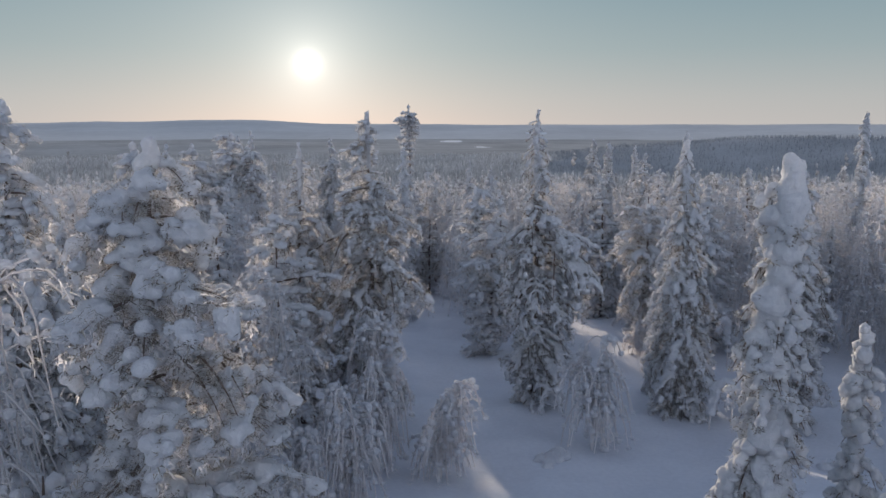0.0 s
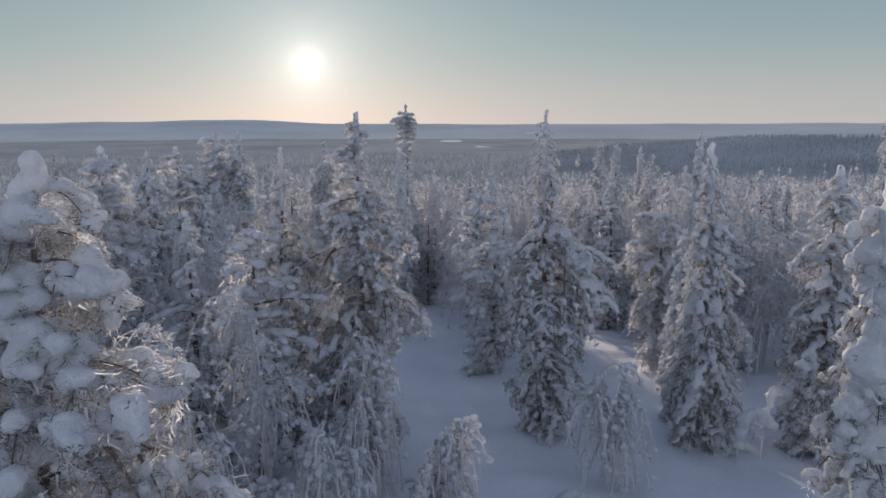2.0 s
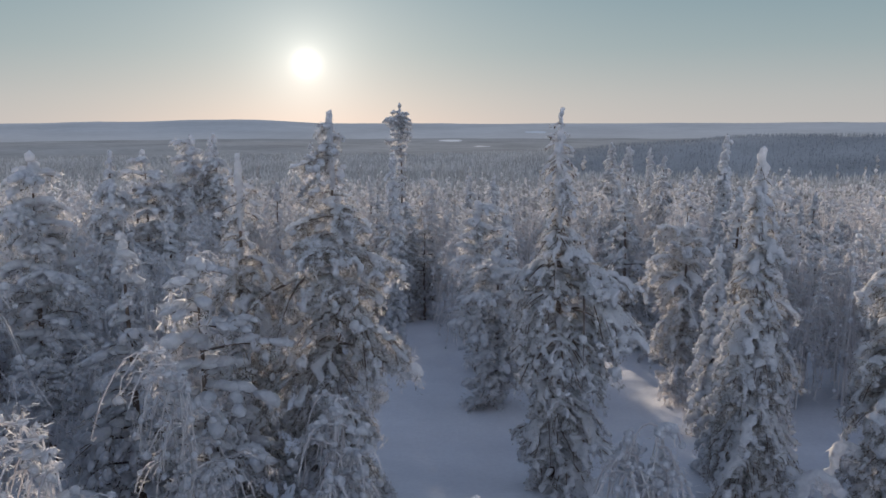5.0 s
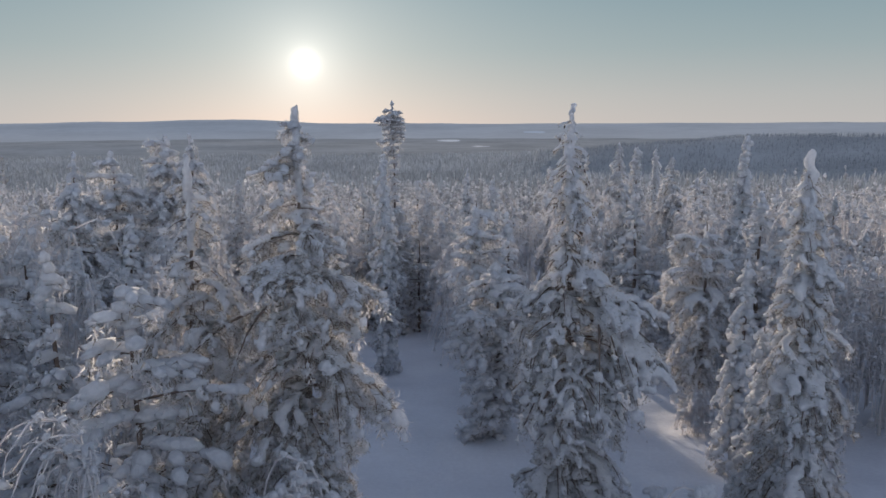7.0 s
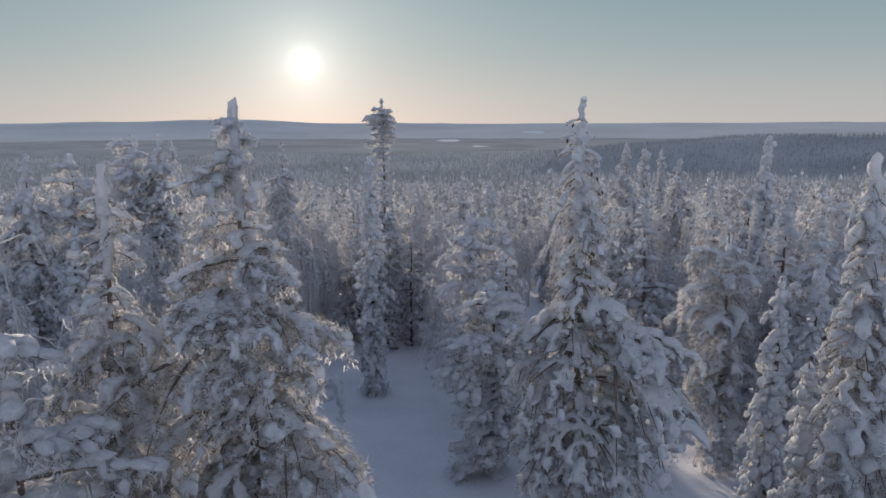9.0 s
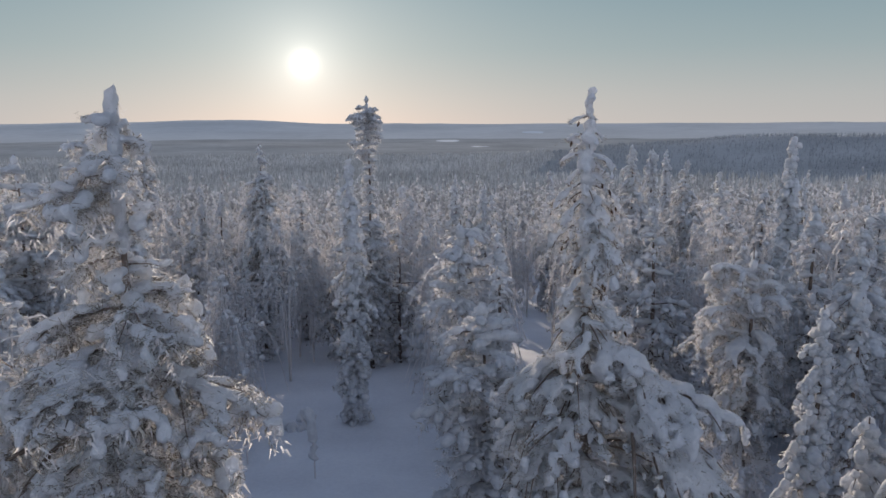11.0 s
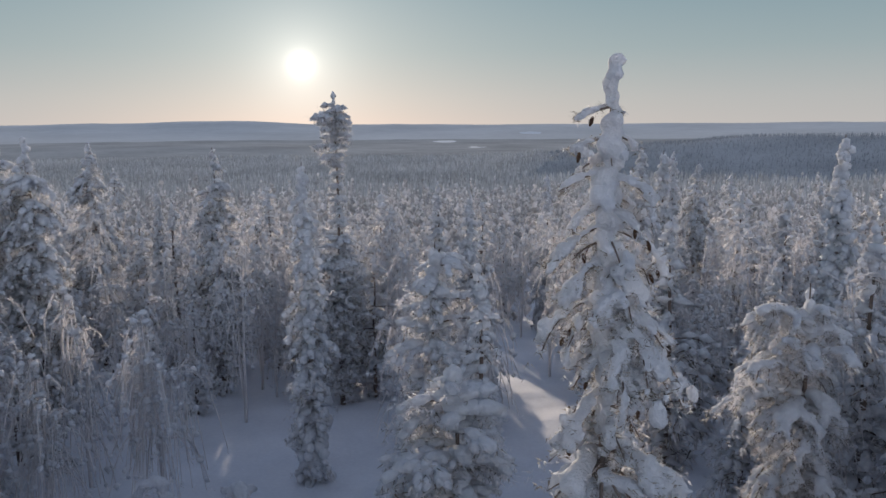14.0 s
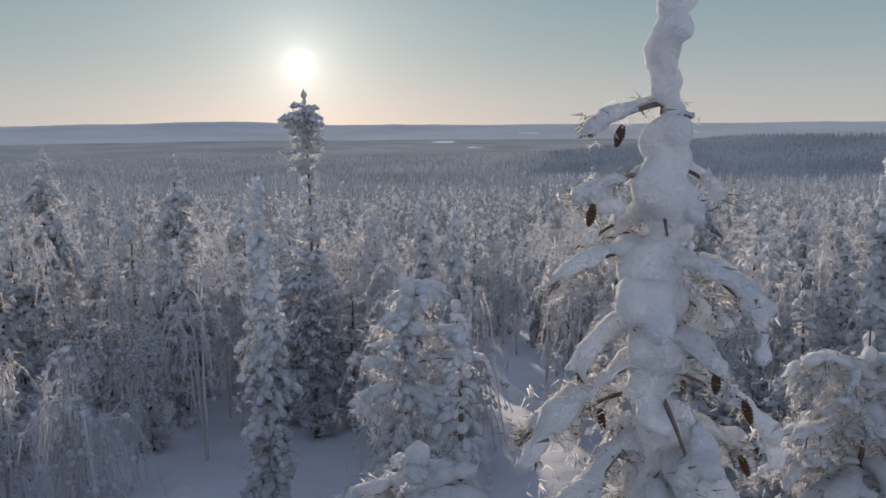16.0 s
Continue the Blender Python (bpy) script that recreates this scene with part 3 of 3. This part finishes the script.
hero("spruce", 14, 9.56, 30.2, -0.82, ramp((0, 0.12), (1, 0.3), (2.5, 0.52), (4, 0.75), (6, 0.98), (9, 1.25), (11, 1.1)),
     "tapering spruce wrapped in heavy lumpy snow", lump=0.115, whorl=0.29, per=7, sag=0.9, rise=0.1, gaps=0.14, uneven=0.28, leader=0.16, lead_len=3.2, voxel=0.07,
     sleeve=ramp((0, 0.12), (1, 0.15), (3.2, 0.17)), flat=(1.3, 1.0, 0.75), forks=1.5, hang=0.8, tufts=1.8, frost=1.1, tuft=0.12, close=1.05, cover=0.78, knob=0.8, hole=-1, loose=0.6)
hero("spruce", 15, -2.68, 28.1, 0.38, ramp((0, 0.1), (0.5, 0.2), (0.85, 0.48), (1.5, 0.62), (2.2, 0.8), (2.8, 1.0), (3.6, 1.3), (4.3, 1.5), (4.9, 1.85), (7, 1.9), (9, 1.4), (12, 0.6)),
     "tall spruce with long sagging boughs under pads of snow", lump=0.105, whorl=0.43, per=6, sag=0.26, rise=0.08, gaps=0.2, uneven=0.45, leader=0.12, lead_len=2.0,
     sleeve=ramp((0, 0.09), (0.2, 0.11), (0.4, 0.055), (1.2, 0.09), (2, 0.07)), low=(4.4, 0.115, 0.6, 0.42),
     flat=(1.5, 0.95, 0.6), forks=2.8, hang=2.0, tufts=3.8, frost=2.6, tuft=0.12, close=1.15, cover=0.62, voxel=0.046, knob=0.95, hole=-1, loose=0.55)
hero("spruce", 17, 3.86, 31.44, 0.46, ramp((0, 0.05), (2.4, 0.6), (2.9, 0.5), (3.2, 0.35), (3.7, 0.5), (4.1, 0.95), (4.7, 1.5), (5.4, 1.7), (7, 1.75), (9.5, 1.4), (12, 0.8)),
     "spruce with a bare-looking snowy leader, drooping boughs and hanging cones", lump=0.065, whorl=0.28, per=6, sag=0.6, rise=0.05, gaps=0.2, uneven=0.4, leader=0.1, lead_len=3.6,
     sleeve=ramp((0, 0.06), (0.16, 0.085), (0.28, 0.075), (0.34, 0.062), (0.62, 0.065), (0.72, 0.085), (1.0, 0.09), (1.5, 0.10), (2.4, 0.11), (2.9, 0.09), (3.6, 0.07)), low=(3.6, 0.105, 0.5, 0.45),
     boughs=((0.40, 190, 0.29, -0.2, 0.15, 0.050), (0.44, 5, 0.12, 0.0, 0.2, 0.036), (0.66, 352, 0.24, 0.0, 0.5, 0.061),
             (0.68, 184, 0.36, -0.12, 0.2, 0.025), (0.80, 265, 0.19, -0.3, 0.4, 0.072), (0.86, 120, 0.24, -0.1, 0.4, 0.050), (1.02, 178, 0.46, 0.06, 0.42, 0.043), (1.05, 345, 0.40, -0.05, 0.4, 0.065),
             (1.12, 250, 0.29, -0.25, 0.4, 0.072), (1.2, 60, 0.39, 0.0, 0.4, 0.058), (1.3, 200, 0.38, -0.1, 0.5, 0.047), (1.36, 330, 0.36, -0.2, 0.5, 0.065), (1.48, 189, 0.55, -0.3, 0.5, 0.047),
             (1.52, 356, 0.53, -0.2, 0.45, 0.065), (1.58, 282, 0.36, -0.4, 0.4, 0.079), (1.66, 130, 0.43, -0.1, 0.5, 0.058), (1.78, 214, 0.50, -0.4, 0.4, 0.054), (1.85, 12, 0.53, 0.2, 0.5, 0.058),
             (1.9, 318, 0.43, -0.3, 0.5, 0.072), (1.98, 262, 0.41, -0.35, 0.4, 0.072), (2.1, 80, 0.52, 0.0, 0.5, 0.058), (2.16, 182, 0.60, -0.2, 0.5, 0.058), (2.24, 345, 0.62, -0.1, 0.5, 0.065)),
     flat=(1.35, 0.95, 0.7), forks=4.2, hang=1.9, tufts=2.2, frost=1.2, tuft=0.06, close=0.85, cover=0.85, cones=1, voxel=0.07, open_top=2.7, knob=0.6, specks=0.7, hole=-0.8, loose=0.6)
hero("spruce", 20, -5.5, 28.7, -0.82, ramp((0, 0.12), (0.7, 0.36), (1.5, 0.6), (2.5, 0.85), (4, 1.05), (7, 1.25), (9, 1.0), (11, 0.6)),
     "spruce with a curved snowy tip and sleeves of snow", lump=0.105, whorl=0.42, per=6, sag=0.6, rise=0.12, gaps=0.22, uneven=0.45, leader=0.13, lead_len=2.0, lean=0.01,
     sleeve=ramp((0, 0.08), (0.5, 0.1), (2, 0.09)), flat=(1.45, 0.95, 0.62), forks=2.6, hang=1.6, tufts=2.2, frost=2.0, tuft=0.11, close=1.15, voxel=0.06, knob=0.9, hole=-1, loose=0.55, cover=0.65)
hero("spruce", 32, 13.4, 28.9, -1.4, ramp((0, 0.15), (1, 0.5), (2.5, 0.8), (5, 1.2), (8, 1.3), (10, 0.9)),
     "broad spruce with lumpy boughs beside the open snow", lump=0.13, whorl=0.36, per=6, sag=0.7, gaps=0.16, leader=0.18, lead_len=1.5, voxel=0.085, forks=2.0, close=1.05,
     tufts=1.6, frost=1.4, knob=0.9, hole=-1, loose=0.55, cover=0.68)
hero("pine", 39, 11.6, 43.1, -4.1, ramp((0, 0.4), (1, 1.0), (2.5, 1.4), (4, 1.4), (6, 1.2), (8, 0.8)),
     "low pine with snow sleeves arching on its boughs", lump=0.14, whorl=0.5, per=6, sag=0.8, rise=0.75, gaps=0.12, leader=0.16, lead_len=0.8, voxel=0.08, forks=1.8,
     hang=0.8, frost=2.4, close=0.75, loose=0.45)


LITE[0] = True
TREE = make_tree


def spec(kind, seed, x, y, top):
    h = tall(x, y, top)
    LITE[0] = y > 26
    make_tree = functools.partial(TREE, detail=1 if y < 56 else 0)
    if kind == "slim":
        ob = make_tree("spruce", seed, h, SLIM, lump=0.2, whorl=0.34, per=6, sag=0.9, forks=0.8, hang=0.7, tufts=1.0, frost=0.5, flat=(1.1, 0.95, 0.9), tuft=0.16,
                       lead_len=2.0, leader=0.16, label="slim pointed spruce coated in lumpy snow")
    elif kind == "broad":
        ob = make_tree("spruce", seed, h, BROAD, lump=0.2, whorl=0.42, per=6, sag=0.6, forks=2.0, hang=1.0, tufts=1.0, frost=1.0, tuft=0.16, uneven=0.4, close=0.95,
                       label="broad spruce with sagging snow-loaded boughs")
    elif kind == "droopy":
        ob = make_tree("spruce", seed, h, DROOPY, lump=0.2, whorl=0.4, per=6, sag=0.7, forks=2.0, hang=1.2, tufts=0.9, frost=1.0, tuft=0.16, uneven=0.4, close=0.95,
                       label="spruce with a thin tip above wide drooping boughs")
    elif kind == "round":
        ob = make_tree("pine", seed, h, ROUND, lump=0.24, whorl=0.48, per=6, sag=0.3, rise=0.25, forks=2.0, hang=0.8, tufts=1.0, frost=2.0, tuft=0.17, gaps=0.2, uneven=0.4,
                       label="pine with rounded clumps of snow on its boughs", leader=0.25)
    else:
        ob = make_tree("pine", seed, h, STAR, lump=0.17, hole=-1, whorl=0.42, per=6, sag=0.2, rise=0.2, forks=2.4, hang=0.8, tufts=0.9, frost=1.8, tuft=0.15, cover=0.95, gaps=0.03, uneven=0.15,
                       label="tall pine with a star-shaped snowy tip", leader=0.14, lead_len=0.8)
    LITE[0] = True
    return place(ob, x, y)


for row in (
    ("slim", 13, 15.6, 49.5, -0.55), ("star", 16, -2.68, 61.7, 1.35), ("round", 18, -14.8, 53.8, -0.6), ("broad", 19, -13.2, 53.3, -0.55), ("slim", 21, -2.6, 51.85, -1.45),
    ("broad", 22, -9.4, 64.2, -1.27), ("broad", 23, -18.7, 70.9, -1.15), ("slim", 24, -16.6, 75.6, -4.6), ("round", 25, 2.05, 48.0, -3.8), ("droopy", 26, 11.65, 59.7, -1.27),
    ("slim", 27, 13.3, 61.8, -1.45), ("slim", 28, 22.3, 89.6, -2.5), ("broad", 29, 20.3, 77.6, -2.95), ("broad", 30, 28.1, 91.9, -4.8), ("slim", 31, 29.3, 53.8, 0.8),
    ("slim", 33, 10.9, 37.0, -4.56), ("broad", 34, -17.5, 48.7, -1.26), ("round", 35, -16.4, 50.6, -1.3), ("round", 36, -13.2, 32.7, -0.75), ("slim", 37, 3.8, 60.3, -3.45),
    ("slim", 38, 10.3, 80.6, -3.75), ("slim", 40, 2.3, 64.6, -3.15), ("broad", 41, -30.4, 102.0, -4.4), ("slim", 42, 39.4, 98.4, -5.9), ("slim", 43, 9.9, 32.9, -5.85),
    ("broad", 44, -9.45, 16.5, 0.5), ("round", 45, 2.6, 40.6, -5.3), ("slim", 46, 8.1, 14.2, -3.75), ("round", 47, -6.6, 12.0, -5.8),
):
    spec(*row)

for seed, x, y, h, w in ((51, 5.33, 25.9, 4.2, 1.3), (52, -2.62, 20.6, 4.0, 1.2), (53, -0.12, 23.3, 3.3, 1.2), (54, -2.3, 24.0, 5.4, 1.4),
                         (55, -3.87, 20.0, 2.9, 0.9), (56, 10.9, 40.9, 2.0, 0.7)):
    place(make_birch("birch", seed, h, w, 80, 0.5, 6, cord=1.25), x, y, 0, 1.0)
for seed, x, y, h, w in ((61, -3.3, 44.8, 2.5, 0.9), (62, -12.3, 57.6, 2.9, 1.1), (63, -6.2, 46.5, 2.3, 0.8), (64, 10.3, 28.2, 2.0, 1.1), (65, 11.3, 28.6, 2.5, 1.3),
                         (66, 7.4, 44.5, 2.8, 1.0), (67, 4.6, 52.0, 3.2, 1.1), (68, -7.5, 24.0, 3.0, 1.0), (69, 14.8, 38.5, 2.6, 0.9)):
    place(make_bowed("sapling", seed, h, w), x, y, 0, 0.8)
for seed, x, y, size in ((71, 4.0, 25.0, 0.6), (72, 3.4, 24.6, 0.45), (73, 16.4, 31.4, 0.5), (74, 7.6, 35.5, 0.4), (75, 13.2, 24.5, 0.45), (76, -5.2, 50.5, 0.5)):
    place(make_hummock(seed, size), x, y, 0, 0.5)
melt_all()

# ---- the crowd of trees behind and between ----
def stand(detail, **c):
    """The eight kinds of tree of the crowded stand, with their heights."""
    tree = lambda name, seed, h, reach, label, **m: (h, make_tree(name, seed, h, reach, detail=detail, label=label, **{**c, **m}))
    fewer = 60 if detail else 40
    return [
        tree("spruce", 101, 9.0, SLIM, "slim spruce white with snow in the crowded stand", lump=0.22, whorl=0.42, per=5, sag=0.9),
        tree("spruce", 102, 9.5, BROAD, "spruce with sagging snowy boughs in the crowded stand", lump=0.24, whorl=0.52, per=5, uneven=0.45),
        tree("pine", 103, 9.0, ROUND, "pine with frosted snowy crown in the crowded stand", lump=0.25, whorl=0.55, per=5, sag=0.3, rise=0.25, gaps=0.2, uneven=0.45),
        tree("spruce", 104, 8.0, SLIM, "slightly leaning slim spruce white with snow", lump=0.22, whorl=0.4, per=5, sag=0.9, lean=0.03),
        (7.5, make_birch("birch", 105, 7.5, 2.0, fewer, 0.3, 4, "birch with fine twigs white with hoar frost", detail)),
        (6.0, make_birch("birch", 106, 6.0, 1.6, fewer, 0.45, 4, "", detail)),
        tree("spruce", 107, 8.5, DROOPY, "spruce with drooping snow-covered boughs in the crowded stand", lump=0.23, whorl=0.5, per=5, uneven=0.45),
        (8.0, make_birch("birch", 108, 8.0, 1.7, fewer, 0.2, 3, "slender birch with frosted twigs", detail)),
    ]


NEAR_KINDS = stand(1, tuft=0.2, close=1.25, forks=1.1, hang=0.6, tufts=0.5, frost=1.3)
FAR_KINDS = stand(0, tuft=0.34, close=1.5, forks=0.7, hang=0.3, tufts=0.25, frost=0.7)
OPEN = ((2.0, 27, 2.6, 10), (1.0, 42, 2.2, 9), (-0.5, 53, 2.0, 6), (7.5, 27, 5.5, 7), (9.5, 42, 2.5, 9), (-4, 54, 5, 6), (-5, 42, 4.5, 8), (17, 33, 4, 6), (5, 70, 1.6, 7), (0, 14, 3.2, 12), (12, 21, 7.5, 12), (5, 30, 3, 6), (-0.7, 32, 2.0, 6.5), (3.9, 38, 1.8, 5), (4.9, 48, 1.7, 6), (6.1, 56, 1.5, 6), (6.9, 65, 1.9, 7), (-3.2, 35, 2.4, 4.5))


BEAMS = ((9.5, 44, 1.1), (0.5, 50, 0.28), (1.3, 26, 0.4), (7.0, 67, 1.6))   # gaps in the stand where the low sun gets through


def in_beam(x, y):
    return any(y > cy - 2 and y < cy + 62 and abs(x - (cx + (y - cy) * math.tan(SUN_AZ))) < w for cx, cy, w in BEAMS)


def is_free(x, y, gap):
    if in_beam(x, y):
        return False
    for cx, cy, rx, ry in OPEN:
        if ((x - cx) / rx) ** 2 + ((y - cy) / ry) ** 2 < 1:
            return False
    return all((x - a) ** 2 + (y - b) ** 2 > (gap + 0.4 * r) ** 2 for a, b, r in TAKEN)


crowd = random.Random(5)
made = 0
for tries in range(5000):
    y = crowd.uniform(6, 88)
    x = crowd.uniform(-0.64 * y - 5, 0.64 * y + 7)
    way = 0.0022 * y * y + 0.02 * y
    if y < 36 and abs(x - way) < (3.4 if y > 25 else 5.2):
        continue
    if not is_free(x, y, 1.5 if y < 70 else 1.9) or made >= 420:
        continue
    h0, src = (NEAR_KINDS if y < 50 else FAR_KINDS)[crowd.choice((0, 0, 1, 2, 3, 4, 4, 4, 5, 5, 6, 7, 7, 7))]
    room = EYE - 1.3 - drift(x, y) - 0.034 * y
    s = min(1.3, max(0.5, room * crowd.uniform(0.55, 1.0) / h0), room / h0)
    ob = copy_thing(src, pose(x, y, drift(x, y) - 0.05, 0, 0, crowd.uniform(0, 360)))
    ob.matrix_basis = ob.matrix_basis @ Matrix.Scale(s, 4)
    ob["group"] = "crowded snowy trees"
    TAKEN.append((x, y, 1.0))
    made += 1
for (h, k), (x, y) in zip(NEAR_KINDS + FAR_KINDS, ((-22, 40), (-15, 26), (17, 24), (21, 43), (-19, 38), (22, 38), (-12, 22), (-12, 24),
                                                   (-32, 70), (34, 74), (-40, 80), (42, 82), (-44, 86), (30, 70), (-36, 76), (46, 88))):
    put(k, x, y, 0, 0.9, group="crowded snowy trees")

# ---- far woods ----


def far_woods(name, near, far, count, sides, tiers, seed, width, label, ridge=False):
    rng = np.random.default_rng(seed)
    pile_v, pile_f, n = [], [], 0
    for i in range(count):
        d = math.sqrt(rng.uniform(near ** 2, far ** 2))
        a = rng.uniform(-0.66, 0.66)
        x, y = 2 + d * math.sin(a), 20 + d * math.cos(a)
        if noise.noise((x / 60, y / 60, 9.0)) < -0.42:
            continue
        if abs(x / y - 0.0115) < 0.024 and 2650 < y < 3260 or abs(x / y - 0.052) < 0.013 and 2150 < y < 2520:
            continue
        if on_ridge(x, y) != ridge:
            continue
        h = rng.uniform(4.0, 7.0) if ridge else rng.uniform(6.0, 11.5)
        z = lift(x, y)
        r = h * width * rng.uniform(0.7, 1.3)
        ph = rng.uniform(0, 6.28)
        for k in range(tiers):
            z0, z1 = z + h * (0.08 + 0.8 * k / tiers), z + h * (0.08 + 0.8 * (k + 1) / tiers + (0.12 if k == tiers - 1 else 0.10))
            rr = r * (1 - 0.8 * k / tiers)
            ring = [(x + rr * rng.uniform(0.7, 1.25) * math.cos(ph + 6.283 * j / sides), y + rr * rng.uniform(0.7, 1.25) * math.sin(ph + 6.283 * j / sides),
                     z0 + rng.uniform(-0.25, 0.2)) for j in range(sides)]
            pile_v.extend(ring)
            pile_v.append((x + rng.uniform(-0.1, 0.1), y, z1))
            pile_f.extend((n + j, n + (j + 1) % sides, n + sides) for j in range(sides))
            n += sides + 1
    ob = mesh_object(name, pile_v, pile_f, RIDGEWOOD if ridge else HAZEWOOD)
    tagged(ob, label, "forest", kind="stuff")


def slope_woods(near, far, count, seed):
    """Trees of the lower slope: slim crowns of rough snow clumps, one sheet of forest."""
    rng = np.random.default_rng(seed)
    octa = np.array([(1, 0, 0), (0, 1, 0), (-1, 0, 0), (0, -1, 0), (0, 0, 1), (0, 0, -1)], float)
    of = np.array([(0, 1, 4), (1, 2, 4), (2, 3, 4), (3, 0, 4), (1, 0, 5), (2, 1, 5), (3, 2, 5), (0, 3, 5)])
    vs, fs, n = [], [], 0
    for i in range(count):
        d = math.sqrt(rng.uniform(near ** 2, far ** 2))
        a = rng.uniform(-0.62, 0.62)
        x, y = 2 + d * math.sin(a), 22 + d * math.cos(a)
        if noise.noise((x / 25, y / 25, 9.0)) < -0.45 or in_beam(x, y):
            continue
        h = rng.uniform(5.5, 11.0) * (1.0 if rng.random() < 0.85 else 1.2)
        lumps = int(rng.integers(20, 29) * (1.0 if d < 160 else 0.65))
        u = rng.uniform(0.0, 1.0, lumps) ** 0.8
        wide = rng.uniform(0.55, 1.25)
        r = wide * (1.02 - u) ** 0.8 * rng.uniform(0.3, 1.0, lumps)
        az = rng.uniform(0, 6.283, lumps)
        size = (0.20 + 0.34 * (1 - u)) * rng.uniform(0.6, 1.3, lumps) * (1.0 if d < 160 else 1.3)
        c = np.stack([x + r * np.cos(az), y + r * np.sin(az), lift(x, y) + h * (0.06 + 0.94 * u) - 0.25 * r], 1)
        jit = octa[None] * size[:, None, None] * rng.uniform(0.6, 1.3, (lumps, 6, 1)) * np.array([1, 1, 1.35])
        vs.append((c[:, None] + jit).reshape(-1, 3))
        fs.append((of[None] + 6 * np.arange(lumps)[:, None, None] + n).reshape(-1, 3))
        n += 6 * lumps
    ob = mesh_object("slope_forest", np.concatenate(vs).tolist(), np.concatenate(fs).tolist(), WOODSTUFF)
    tagged(ob, "frosted conifers crowding the slope below", "forest", kind="stuff")


slope_woods(60, 250, 2700, 1)
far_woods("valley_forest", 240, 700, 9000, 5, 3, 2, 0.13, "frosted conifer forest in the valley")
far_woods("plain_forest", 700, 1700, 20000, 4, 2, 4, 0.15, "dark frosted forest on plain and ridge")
far_woods("ridge_forest", 850, 1650, 26000, 4, 2, 5, 0.15, "dark conifer forest on the ridge", True)

# ---- frozen lakes ----


def lake(x, y, rx, ry, seed):
    z = lift(x, y) + 1.0
    n = 48
    verts = [(x, y, z)]
    for k in range(n):
        a = 2 * math.pi * k / n
        w = 1 + 0.35 * noise.noise((math.cos(a) * 1.5, math.sin(a) * 1.5, seed))
        px, py = x + rx * w * math.cos(a), y + ry * w * math.sin(a)
        verts.append((px, py, lift(px, py) + 1.0))
    ob = mesh_object("lake", verts, [(0, 1 + k, 1 + (k + 1) % n) for k in range(n)], ICE)
    tagged(ob, "frozen snow-covered lake in the valley", "lake", "valley lakes", "structure")


lake(36, 3050, 46, 85, 1.0)
lake(125, 2400, 27, 70, 2.0)
lake(452, 3750, 54, 80, 3.0)
